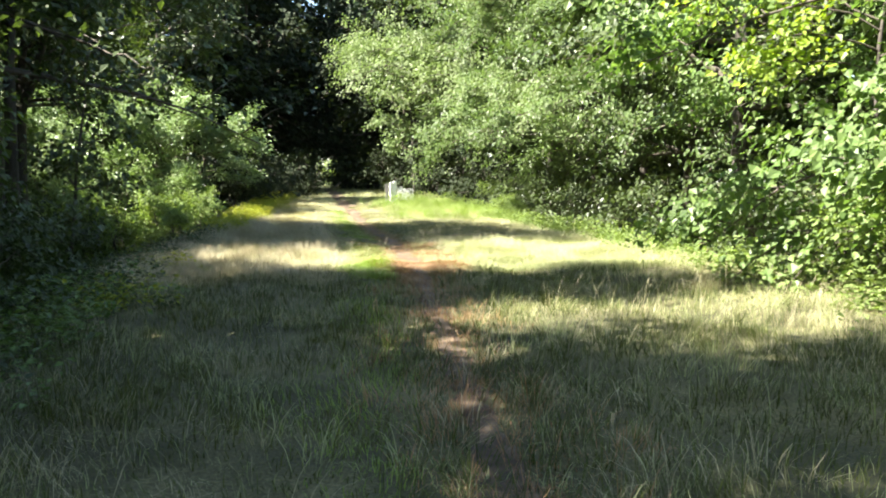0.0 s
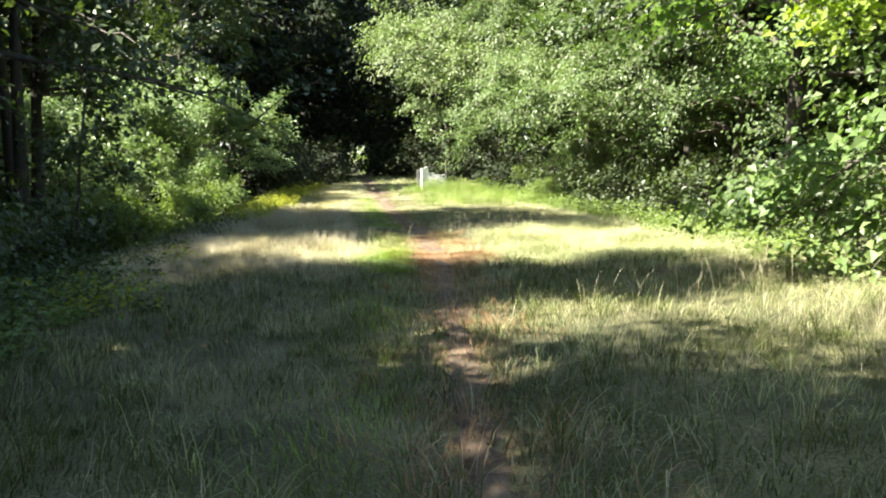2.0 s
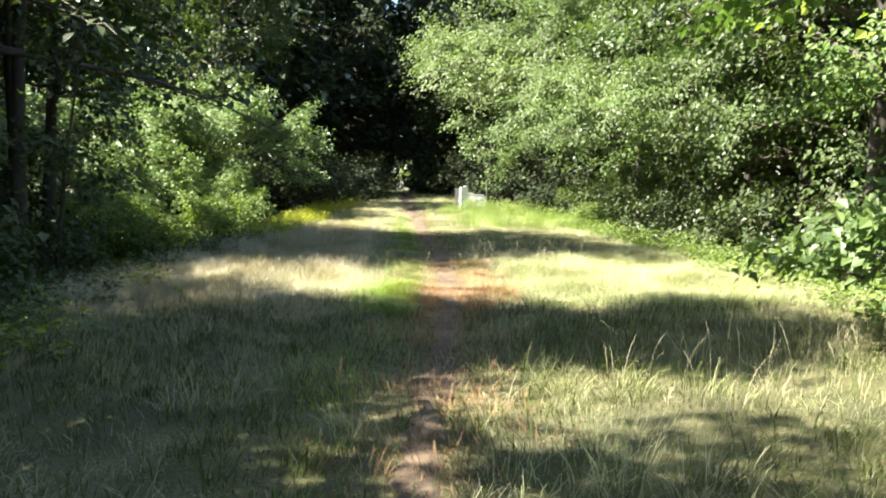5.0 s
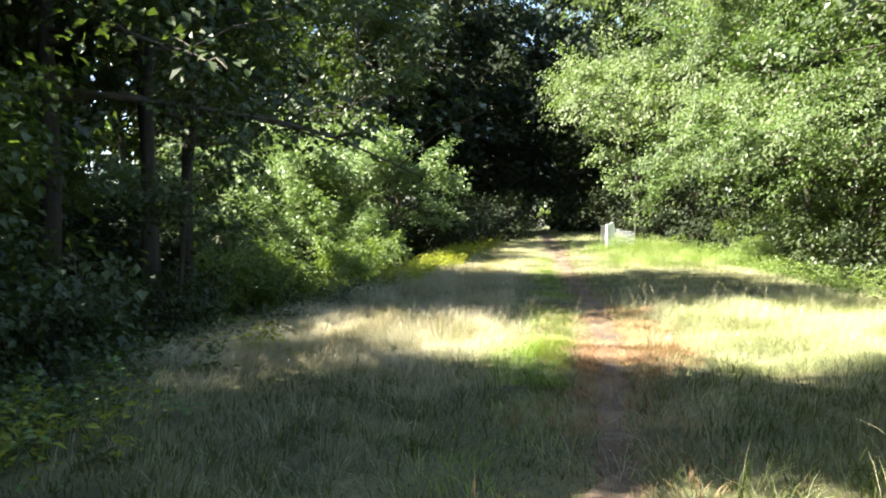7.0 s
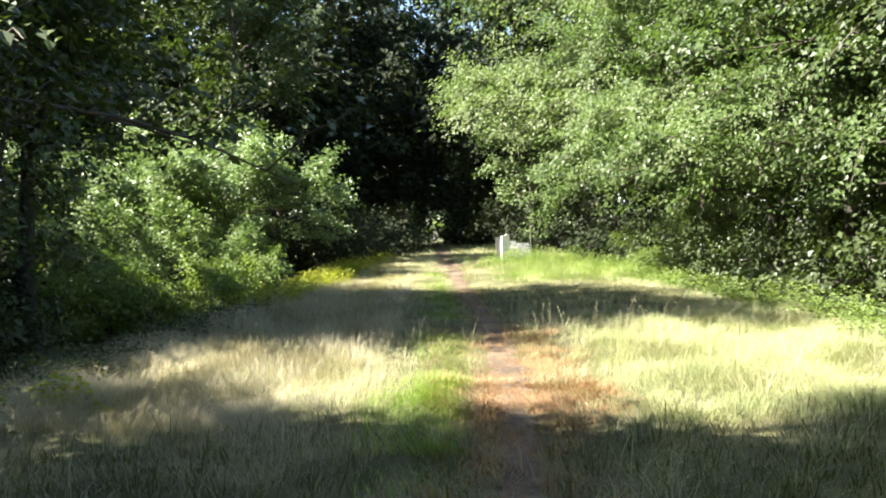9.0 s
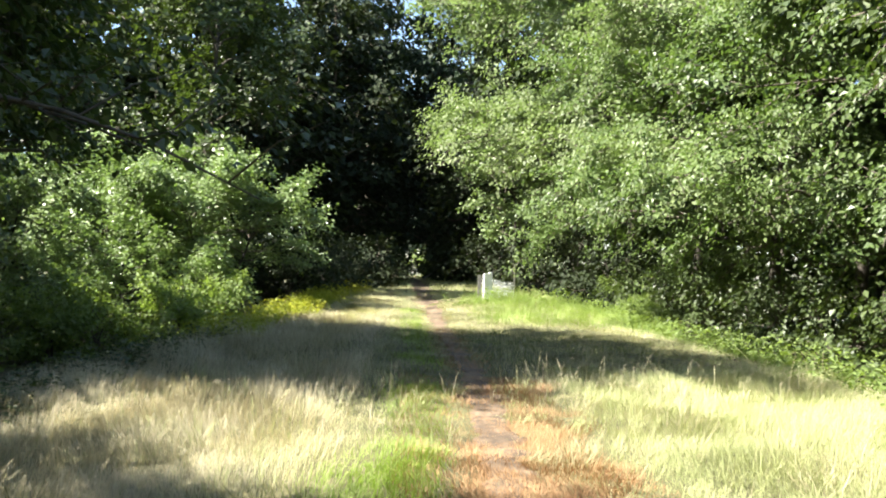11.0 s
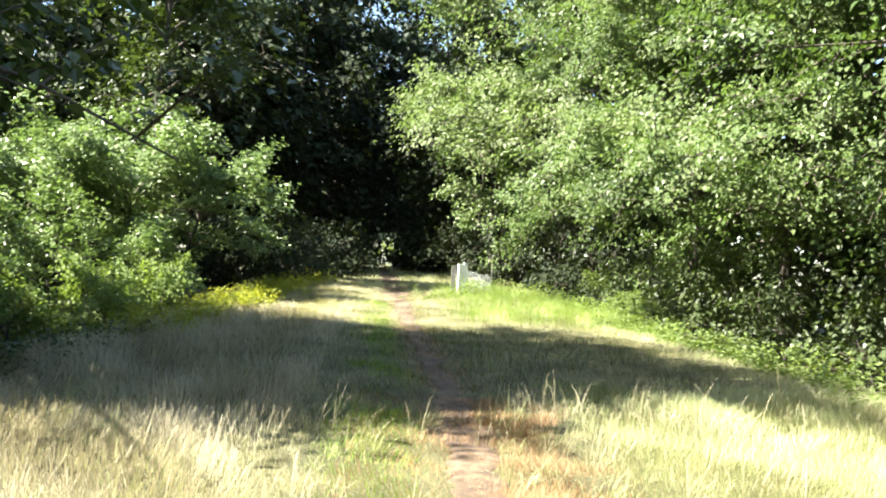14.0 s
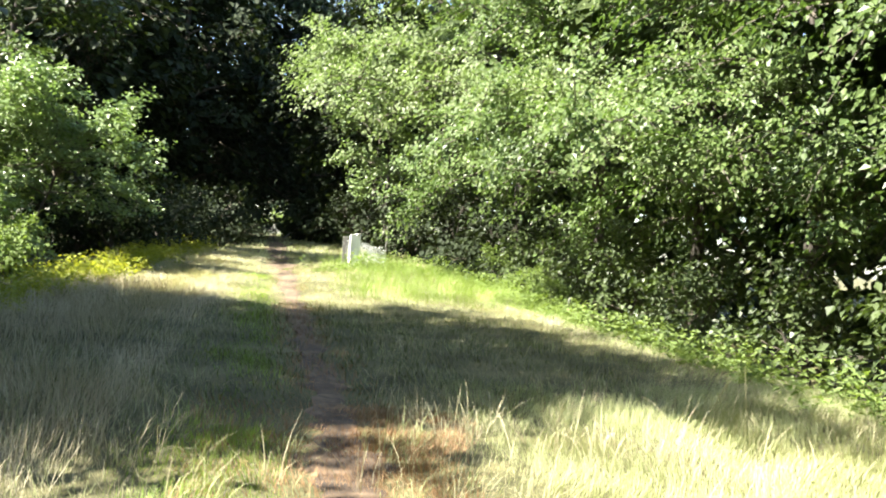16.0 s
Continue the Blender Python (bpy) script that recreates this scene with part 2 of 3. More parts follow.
def make_tree(name, seed, H, R, base, limbs, count, leaf, leaf_material, shape=0.6, thick=0.16, lean=(0, 0), sag=0.18,
              flat=0.62, spread=0.16, stems=1, width=0.36, rise=(12, 70), face=None, tilt=(0.0, 0.0), bare=1.0, fork=0.0, long_limbs=(), hang=-0.45, holes=0.0, wild=15, tips=1.0):
    """A tree or shrub: tapered trunk(s), limbs with side branches, and a crown of single leaves set in sprays along them."""
    rg = np.random.default_rng(seed)
    top = new(name)
    sprays, twigs = [], []
    lines = []
    for s in range(stems):
        k = 9
        z = np.linspace(-0.25, H * (0.94 if stems == 1 else rg.uniform(0.6, 0.9)), k)
        off = np.cumsum(rg.normal(0, 0.012 * H, (k, 2)), 0) * np.linspace(0, 1, k)[:, None]
        if stems > 1:
            an = 2 * math.pi * (s + rg.uniform(0, 0.6)) / stems
            off = off + np.outer(z.clip(0) ** 1.15, [math.cos(an), math.sin(an)]) * rg.uniform(0.2, 0.45) + rg.normal(0, 0.12, 2)
        off = off + np.outer(z.clip(0) / H, lean)
        line = np.column_stack([off, z])
        rad = thick * (1 - 0.85 * (z.clip(0) / H)) + thick * 0.5 * np.exp(-z.clip(0) / (0.05 * H + 0.1))
        v, f = tube(line, rad, 8 if thick > 0.08 else 5)
        part("trunk" if stems == 1 else "stem", mesh_from("trunk", v, f, BARK, True), top)
        lines.append(line)
    if fork:
        z = np.linspace(fork, H * 0.9, 7)
        off = np.column_stack([np.interp(z, line[:, 2], line[:, 0]), np.interp(z, line[:, 2], line[:, 1])])
        off = off + np.outer((z - fork) ** 0.9, [0.34, -0.1])
        second = np.column_stack([off, z])
        v, f = tube(second, np.linspace(thick * 0.62, 0.03, 7), 8)
        part("trunk", mesh_from("trunk", v, f, BARK, True), top)
        lines.append(second)
        limbs = limbs * 2 // 3
    per = max(1, limbs // stems)
    for s, line in enumerate(lines):
        zt = line[-1, 2]
        for i in range(per + (len(long_limbs) if s == 0 else 0)):
            u = min((i + rg.uniform(0.1, 0.9)) / per, 0.98)
            z0 = base + (zt - base) * u * 0.97
            p0 = np.array([np.interp(z0, line[:, 2], line[:, 0]), np.interp(z0, line[:, 2], line[:, 1]), z0])
            an = 2.4 * (i + 3 * s) + rg.normal(0, 0.35)
            if face is not None and i % 4:
                an = radians(face) + rg.normal(0, 0.95)
            reach = R * (1 - u) ** shape * (0.75 + 0.5 * min(1, u * 3.0)) * rg.uniform(0.58, 1.22) + 0.08 * R
            el = radians(rise[0] + (rise[1] - rise[0]) * u + rg.normal(0, wild))
            if i >= per:
                z0, an, reach, el = long_limbs[i - per]
                p0 = np.array([np.interp(z0, line[:, 2], line[:, 0]), np.interp(z0, line[:, 2], line[:, 1]), z0])
            h = np.array([math.cos(an), math.sin(an), 0.0])
            t = np.linspace(0, 1, 6)
            bend = rg.normal(0, 0.12)
            sidew = np.array([-h[1], h[0], 0])
            pts = p0 + np.outer(t * reach * math.cos(el), h) + np.outer(bend * reach * t ** 2, sidew)
            pts[:, 2] += reach * math.sin(el) * t - sag * reach * t ** 2.2
            pts[1:-1] += rg.normal(0, 0.02 * reach, (4, 3))
            r0 = thick * 0.42 * (1 - 0.7 * z0 / H) * min(1, reach / (0.5 * R))
            limb = tube(pts, r0 * (1 - 0.88 * t) + 0.004, 5)
            nb = int((4 + reach * 1.7) * bare) if i < per else 7
            rich = rg.uniform(0.5, 1.7) if i < per else (0.35 if leaf_material is LEAF_DARK else 2.0)
            for j in range(nb):
                tj = 0.99 - 0.72 * ((j + rg.uniform(0, 1)) / nb) ** tips
                q = np.array([np.interp(tj, t, pts[:, c]) for c in range(3)])
                turn = (1 if j % 2 else -1) * rg.uniform(0.35, 1.25)
                hd = h * math.cos(turn) + sidew * math.sin(turn)
                ln = reach * rg.uniform(0.18, 0.36) * (1.15 - 0.45 * tj) + 0.2
                w = hd * math.cos(0.2) + np.array([0, 0, rg.normal(0.1 + 0.35 * u, 0.45)])
                tt = np.linspace(0, 1, 3)
                bp_ = q + np.outer(tt * ln, w)
                bp_[:, 2] -= 0.3 * ln * tt ** 2
                twigs.append(tube(bp_, np.array([0.3, 0.18, 0.06]) * r0 + 0.0025, 3))
                q = bp_[1] * 1.25 + seed
                if holes and math.sin(q[0]) * math.sin(q[1] + 1) * math.sin(1.2 * q[2]) < -holes:
                    continue
                sprays.append((bp_, ln, rich))
            part("branch", mesh_from("branch", *limb, TWIG, True), top)
    tagged(part("twigwork", mesh_from("twigwork", *joined(twigs), TWIG, True), top), kind="stuff")
    total = sum(l * k for _, l, k in sprays)
    at, way, face_up = [], [], []
    for bp_, ln, rich in sprays:
        n = max(3, int(count * ln * rich / total))
        s = rg.uniform(0.05, 1.08, n)
        p = bp_[0] + np.outer(s, bp_[2] - bp_[0])
        p[:, 2] += 0.3 * ln * (s - s ** 2)
        p += rg.normal(0, 1, (n, 3)) * spread * np.array([1, 1, flat])
        p[:, 2] += np.abs(rg.normal(0, 0.6, n)) * spread
        d = unit(bp_[2] - bp_[0])
        a2 = rg.uniform(-1.6, 1.6, n)
        dirs = np.column_stack([d[0] * np.cos(a2) - d[1] * np.sin(a2), d[0] * np.sin(a2) + d[1] * np.cos(a2), rg.normal(hang, 0.4, n)])
        at.append(p)
        way.append(dirs)
        face_up.append(np.tile([*rg.normal(0, 0.4, 2), 0.0], (n, 1)))
    at, way, face_up = np.concatenate(at), np.concatenate(way), np.concatenate(face_up)
    n = len(at)
    up = np.column_stack([rg.normal(tilt[0], 0.2, n), rg.normal(tilt[1], 0.2, n), np.full(n, 1.0)]) + face_up
    v, f = leaves(at, way, up, leaf * rg.uniform(0.55, 1.35, n), rg.uniform(0.8, 1.2, n) * width)
    part("crown", mesh_from("crown", v, f, leaf_material), top)
    return top


# ---- ground ----
# the trail climbs gently from the second band of shade to the far gap in the trees
RISE_Y = np.array([-1000, 31, 34, 37, 40, 44, 48, 54, 62, 75, 100, 1000.0])
RISE_Z = np.array([0, 0, 0.04, 0.14, 0.28, 0.47, 0.63, 0.83, 1.03, 1.2, 1.36, 1.4])


def lift(x, y):
    """Height of the ground: a flat-topped old railway bank that falls away to both sides."""
    x, y = np.asarray(x, float), np.asarray(y, float)
    left = np.clip((-2.9 - x) / 4.0, 0, 1)
    right = np.clip((x - 7.4) / 5.0, 0, 1)
    z = -1.1 * left ** 2 * (3 - 2 * left) - 0.6 * right ** 2 * (3 - 2 * right)
    z = z + 0.035 * np.sin(1.1 * x + 0.4 * np.sin(0.7 * y)) * np.sin(0.83 * y + 1.0) + 0.02 * np.sin(3.1 * x + 1.7 * y)
    z = z + np.interp(y, RISE_Y, RISE_Z) + 0.22 * np.exp(-((x - 5.4) / 2.0) ** 2 - ((y - 43) / 5.0) ** 2)
    c = path_x(y)
    return z - 0.06 * np.exp(-((x - c) / 0.55) ** 2)


def path_x(y):
    return np.interp(y, [-30, 2, 4.8, 8.3, 12, 16, 20, 24, 35, 41, 46, 52, 65, 80, 120, 400],
                     [0.2, 0.9, 1.1, 1.4, 1.75, 2.05, 2.28, 2.35, 2.3, 2.2, 2.1, 2.0, 1.9, 1.8, 1.7, 1.7])


def sheet(name, xs, ys, material, height, label, category):
    X, Y = np.meshgrid(xs, ys)
    v = np.column_stack([X.ravel(), Y.ravel(), height(X, Y).ravel()])
    nx, ny = len(xs), len(ys)
    i = (np.arange(ny - 1)[:, None] * nx + np.arange(nx - 1)).ravel()
    f = np.column_stack([i, i + 1, i + nx + 1, i + nx])
    ob = new(name, mesh_from(name, v, f, material, True))
    return tagged(ob, label, category, kind="structure")


gx = np.concatenate([[-900, -300, -100, -40, -20], np.arange(-12, 16, 0.35), [20, 40, 100, 300, 900]])
gy = np.concatenate([[-900, -300, -100, -40, -20], np.arange(-8, 60, 0.35), np.arange(60, 140, 2.5), [200, 300, 600, 1500]])
sheet("ground", gx, gy, SOIL, lift, "uneven meadow soil with thatch on a low bank", "ground")

# the trodden strip, with ragged edges
py = np.concatenate([np.arange(-8, 24, 0.06), np.arange(24, 60, 0.12), np.arange(60, 125, 0.4)])
pc, cols = path_x(py), np.linspace(-1, 1, 9)
half = np.interp(py, [0, 13, 15, 18, 21, 24, 34, 44, 60], [0.14, 0.15, 0.17, 0.25, 0.25, 0.18, 0.24, 0.42, 0.55]) * (1 + 0.2 * np.sin(1.9 * py) + 0.16 * np.sin(4.3 * py + 1))
edge_rg = np.random.default_rng(77)
ragged = edge_rg.normal(0, 1, (len(py), 2))
ragged = (ragged + np.roll(ragged, 1, 0) + np.roll(ragged, 2, 0)) * 0.13
reach_l, reach_r = half * np.clip(1 + ragged[:, 0], 0.3, 1.7), half * np.clip(1 + ragged[:, 1], 0.3, 1.7)
PX = pc[:, None] + np.where(cols[None, :] < 0, cols[None, :] * reach_l[:, None], cols[None, :] * reach_r[:, None])
PY = np.repeat(py[:, None], 9, 1)
PZ = lift(PX, PY) + 0.026 - 0.045 * np.abs(cols[None, :]) ** 6
i = (np.arange(len(py) - 1)[:, None] * 9 + np.arange(8)).ravel()
tagged(new("path", mesh_from("path", np.column_stack([PX.ravel(), PY.ravel(), PZ.ravel()]), np.column_stack([i, i + 1, i + 10, i + 9]), DIRT, True)),
       "narrow trodden footpath of reddish brown dirt and litter", "path", kind="structure")


# ---- grass ----
def blades(name, seed, n, area, tall, wide, material, label, keep=None, bend=0.35, category="grass", heads=0.0):
    """Grass blades of three joints each, scattered over an area (x0, x1, y0, y1), denser towards y0."""
    rg = np.random.default_rng(seed)
    x0, x1, y0, y1 = area
    x = rg.uniform(x0, x1, n)
    y = y0 + (y1 - y0) * rg.uniform(0, 1, n) ** 1.35
    ok = np.ones(n, bool)
    if keep is not None:
        ok = rg.uniform(0, 1, n) < keep(x, y)
    x, y = x[ok], y[ok]
    n = len(x)
    patch = 0.74 + 0.22 * np.sin(1.3 * x + 2.0 * np.sin(0.6 * y)) * np.sin(0.9 * y + 0.7) + 0.26 * np.sin(5.1 * x + 2.0 * np.sin(2.3 * y)) * np.sin(4.3 * y + 1.5 * np.sin(3.1 * x))
    h = tall * rg.uniform(0.45, 1.15, n) * patch
    far = 1 + np.clip(y - 18, 0, 60) / 14
    w = wide * rg.uniform(0.6, 1.4, n) * far
    a = 2.2 * np.sin(1.7 * x + 1.1 * np.sin(1.3 * y)) + 1.9 * np.sin(1.4 * y + 0.9 * x) + rg.normal(0, 0.95, n)
    d = np.column_stack([np.cos(a), np.sin(a), np.zeros(n)])
    s = np.column_stack([-np.sin(a), np.cos(a), np.zeros(n)])
    b = np.column_stack([x, y, lift(x, y) - 0.02])
    lean = bend * h * rg.uniform(0.2, 1.5, n)
    up = np.array([0, 0, 1.0])
    m = b + up * (h * 0.6)[:, None] + d * (lean * 0.35)[:, None]
    t = b + up * (h * np.sqrt(np.clip(1 - 0.25 * (lean / h) ** 2, 0.3, 1)))[:, None] + d * lean[:, None]
    v = np.stack([b - s * w[:, None], b + s * w[:, None], m + s * (0.8 * w)[:, None], m - s * (0.8 * w)[:, None],
                  t + s * (0.18 + heads) * w[:, None], t - s * (0.18 + heads) * w[:, None]], 1)
    k = np.arange(n) * 6
    near = k[y < 17]
    k = k[y >= 17]
    f = np.concatenate([np.column_stack([near, near + 1, near + 2, near + 3]), np.column_stack([near + 3, near + 2, near + 4, near + 5]),
                        np.column_stack([k, k + 1, k + 4, k + 5])])
    return tagged(new(name, mesh_from(name, v.reshape(-1, 3), f, material)), label, category, kind="stuff")


def off_path(x, y):
    return np.clip((np.abs(x - path_x(y)) - np.interp(y, [0, 12, 15, 20, 23, 34, 44], [-0.22, -0.15, 0.22, 0.16, -0.05, -0.05, 0.10])) / 0.45, 0.14, 1)


def strip_left(x, y):
    d = path_x(y) - x
    return np.clip((d - 0.35) / 0.3, 0, 1) * np.clip((1.35 + 0.2 * np.sin(1.3 * y) - d) / 0.7, 0, 1)


def shade_mask(x, y):
    """Where tree shade falls: darker green grass paints that shade in, straw elsewhere."""
    # Bands follow the cast shadows; the sunlit strip near y 8.9 stays straw.
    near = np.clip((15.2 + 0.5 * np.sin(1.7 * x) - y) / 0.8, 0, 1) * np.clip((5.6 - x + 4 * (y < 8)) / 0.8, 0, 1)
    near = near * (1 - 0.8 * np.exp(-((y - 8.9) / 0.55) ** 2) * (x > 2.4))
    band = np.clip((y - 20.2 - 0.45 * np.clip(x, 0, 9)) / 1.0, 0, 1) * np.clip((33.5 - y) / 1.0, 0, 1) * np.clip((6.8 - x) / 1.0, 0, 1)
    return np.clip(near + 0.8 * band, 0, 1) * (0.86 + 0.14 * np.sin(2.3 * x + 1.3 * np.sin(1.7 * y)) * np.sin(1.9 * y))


def dry_part(x, y):
    d = path_x(y) - x
    patch = 0.5 + 0.5 * np.sin(0.8 * x + 1.3) * np.sin(0.45 * y)
    return off_path(x, y) * np.where(d > 0, 0.06 + 0.94 * np.clip((d - 1.1) / 0.7, 0, 1), 0.14 + 0.28 * patch) * (1 - 0.92 * shade_mask(x, y))


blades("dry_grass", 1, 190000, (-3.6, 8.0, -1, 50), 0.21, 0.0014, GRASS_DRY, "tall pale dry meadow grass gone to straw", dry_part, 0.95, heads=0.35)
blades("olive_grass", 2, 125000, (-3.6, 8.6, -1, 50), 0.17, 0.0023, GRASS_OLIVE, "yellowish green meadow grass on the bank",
       lambda x, y: off_path(x, y) * (1 - 0.75 * strip_left(x, y)) * (1 - 0.93 * shade_mask(x, y)), 0.8)
blades("shade_dark_grass", 8, 102000, (-3.8, 8.0, -1, 33), 0.17, 0.0032, GRASS_SHADED, "grass with the tree shade put into its dark green",
       lambda x, y: off_path(x, y) * shade_mask(x, y), 1.15)
blades("seed_grass", 6, 34000, (-3.4, 0.7, 15, 36), 0.31, 0.0014, GRASS_TAN, "fluffy purplish brown grass heads on the bank",
       lambda x, y: np.clip(0.55 - 0.35 * x + 0.6 * np.sin(1.1 * y) * np.sin(1.7 * x + 0.5 * y), 0, 1), 0.6, heads=0.9)
blades("russet_grass", 12, 74000, (1.2, 3.6, 13.4, 22.5), 0.13, 0.0026, GRASS_RUSSET, "russet dead grass along the footpath",
       lambda x, y: np.clip((x - path_x(y) + np.interp(y, [14, 17, 18.5], [0.45, 0.45, 0.28])) / 0.25, 0.28, 1) * np.clip((1.05 + 0.2 * np.sin(2.1 * y) - x + path_x(y)) / 0.35, 0, 1) * np.clip((y - 13.4 - 0.5 * (x - path_x(y))) / 2.0, 0, 1), 1.0)
blades("brown_grass", 13, 36000, (0.4, 3.2, -1, 34), 0.12, 0.0026, GRASS_RUSSET, "brown withered grass in the worn footpath",
       lambda x, y: np.clip(1 - np.abs(x - path_x(y)) / 0.6, 0, 1) * (1 - 0.7 * (y > 15) * (y < 20)), 1.0)
blades("bright_grass", 14, 25000, (0.2, 2.0, 13.8, 21.5), 0.14, 0.0026, GRASS_GREEN, "bright green short grass beside the footpath", strip_left, 0.7)
blades("fluffy_grass", 16, 34000, (-3.7, 0.7, 13.2, 23), 0.27, 0.0011, GRASS_TAN, "fine fluffy straw-coloured grass in the sun",
       lambda x, y: np.clip((0.6 - x) / 0.8, 0, 1) * (1 - 0.7 * shade_mask(x, y)), 1.1, heads=0.5)
blades("pale_meadow", 15, 72000, (2.6, 8.2, 14.6, 24), 0.21, 0.0016, GRASS_OLIVE, "soft pale green meadow grass in the sun",
       lambda x, y: np.clip((x - path_x(y) - 0.95) / 0.4, 0, 1) * (1 - 0.8 * shade_mask(x, y)), 0.85, heads=0.4)
blades("straw_litter", 11, 14000, (-0.6, 3.6, 31.5, 47), 0.07, 0.0035, GRASS_DRY, "flattened pale straw over the sandy trail", None, 1.2)
blades("green_grass", 3, 70000, (-1.0, 2.2, -1, 40), 0.14, 0.003, GRASS_GREEN, "short fresh green grass beside the footpath", strip_left, 0.7)
blades("verge_grass", 17, 15000, (3.3, 9.4, 34.5, 45), 0.5, 0.0016, GRASS_GREEN, "tall green grass on the slope below the white post",
       lambda x, y: np.clip((x - 3.2) / 1.2, 0, 1) * np.clip((y - 34) / 2.5, 0, 1), 0.5)
blades("far_grass", 4, 16000, (-5, 9, 48, 120), 0.25, 0.005, GRASS_OLIVE, "distant trail grass under the trees", off_path, 0.6)
blades("path_litter", 5, 42000, (0.5, 4.0, 0, 48), 0.09, 0.0032, NEEDLES, "brown dead grass and needles on the footpath",
       lambda x, y: np.clip(1.3 - np.abs(x - path_x(y)) / 0.5, 0, 1), 1.2, "litter")

def tufts(name, seed, n, area, tall, wide, material, label, keep, per=15, spread=0.07):
    """Clumps of long arching blades that spring from one crown and fall outwards."""
    rg = np.random.default_rng(seed)
    x0, x1, y0, y1 = area
    cx, cy = rg.uniform(x0, x1, n), y0 + (y1 - y0) * rg.uniform(0, 1, n) ** 1.2
    ok = rg.uniform(0, 1, n) < keep(cx, cy)
    cx, cy = cx[ok], cy[ok]
    n = len(cx)
    big = np.repeat(rg.uniform(0.5, 1.25, n), per)
    m = n * per
    x, y = np.repeat(cx, per) + rg.normal(0, spread, m) * big, np.repeat(cy, per) + rg.normal(0, spread, m) * big
    wind = np.repeat(1.2 * np.sin(1.7 * cx + 1.3 * cy) + rg.normal(0, 0.8, n), per)
    a = np.arctan2(y - np.repeat(cy, per), x - np.repeat(cx, per)) + rg.normal(0, 0.5, m)
    d = unit(np.column_stack([np.cos(a) + 0.6 * np.cos(wind), np.sin(a) + 0.6 * np.sin(wind), np.zeros(m)]))
    s = np.column_stack([-d[:, 1], d[:, 0], np.zeros(m)])
    h = tall * big * rg.uniform(0.55, 1.2, m)
    arch = rg.uniform(0.35, 1.5, m)
    w = wide * rg.uniform(0.6, 1.4, m)
    t = np.linspace(0, 1, 4)
    ang = 0.12 + arch[:, None] * t[None, :] ** 1.3 * 1.5
    out = np.concatenate([np.zeros((m, 1)), np.cumsum(np.sin(ang[:, 1:]), 1)], 1) * (h / 3)[:, None]
    up = np.concatenate([np.zeros((m, 1)), np.cumsum(np.cos(ang[:, 1:]), 1)], 1) * (h / 3)[:, None]
    line = np.column_stack([x, y, lift(x, y) - 0.02])[:, None, :] + out[:, :, None] * d[:, None, :]
    line[:, :, 2] += up
    half = w[:, None] * np.array([0.8, 1.0, 0.75, 0.12])[None, :]
    v = np.stack([line - s[:, None, :] * half[:, :, None], line + s[:, None, :] * half[:, :, None]], 2).reshape(-1, 3)
    k = (np.arange(m) * 8)[:, None]
    f = np.concatenate([np.concatenate([k + 2 * j, k + 2 * j + 1, k + 2 * j + 3, k + 2 * j + 2], 1) for j in range(3)])
    return tagged(new(name, mesh_from(name, v, f, material)), label, "grass", kind="stuff")


def mottled(x, y, k):
    return np.clip(0.5 + 0.9 * np.sin(1.9 * x + k + 1.3 * np.sin(1.1 * y + k)) * np.sin(1.6 * y + 2 * k), 0, 1)


tufts("grass_tufts", 61, 3200, (-3.4, 7.0, 1.5, 15), 0.30, 0.0030, GRASS_SHADED, "coarse grass tufts falling over, dark green painted for the shade",
      lambda x, y: off_path(x, y) * mottled(x, y, 0.4) * (0.3 + 0.7 * shade_mask(x, y)))
tufts("olive_tufts", 62, 2600, (-3.4, 7.4, 1.5, 22), 0.31, 0.0024, GRASS_OLIVE, "yellowish green grass tufts bending over",
      lambda x, y: off_path(x, y) * mottled(x, y, 2.1) * 0.8 * (1 - 0.8 * strip_left(x, y)) * (1 - 0.6 * shade_mask(x, y)))
tufts("straw_tufts", 63, 2300, (-3.4, 7.4, 2.5, 24), 0.42, 0.0017, GRASS_DRY, "straw-coloured tufts of dead grass",
      lambda x, y: off_path(x, y) * mottled(x, y, 3.7) * (1 - 0.75 * shade_mask(x, y)) * (1 - strip_left(x, y)))
tufts("withered_tufts", 64, 700, (-0.8, 2.8, 2.0, 14), 0.26, 0.0024, GRASS_RUSSET, "withered brown grass tufts beside the worn footpath",
      lambda x, y: np.clip(1.2 - np.abs(x - path_x(y)) / 0.9, 0, 1) * mottled(x, y, 1.3))

# ---- trees ----
def stand(ob, x, y, turn=0.0, size=1.0, sink=0.0):
    ob.matrix_basis = pose(x, y, float(lift(x, y)) - sink, 0, 0, turn) @ Matrix.Diagonal((size, size, size, 1))
    return ob


def plant(kinds, spots, label, category, group):
    """Sets the first of each kind at its spot and copies of it at the others: (kind, x, y, turn, size)."""
    used = set()
    for k, x, y, turn, size in spots:
        ob = kinds[k]
        if k in used:
            ob = copy_thing(ob, pose(0, 0, 0))
        used.add(k)
        stand(ob, x, y, turn, size)
        tagged(ob, label, category, group)


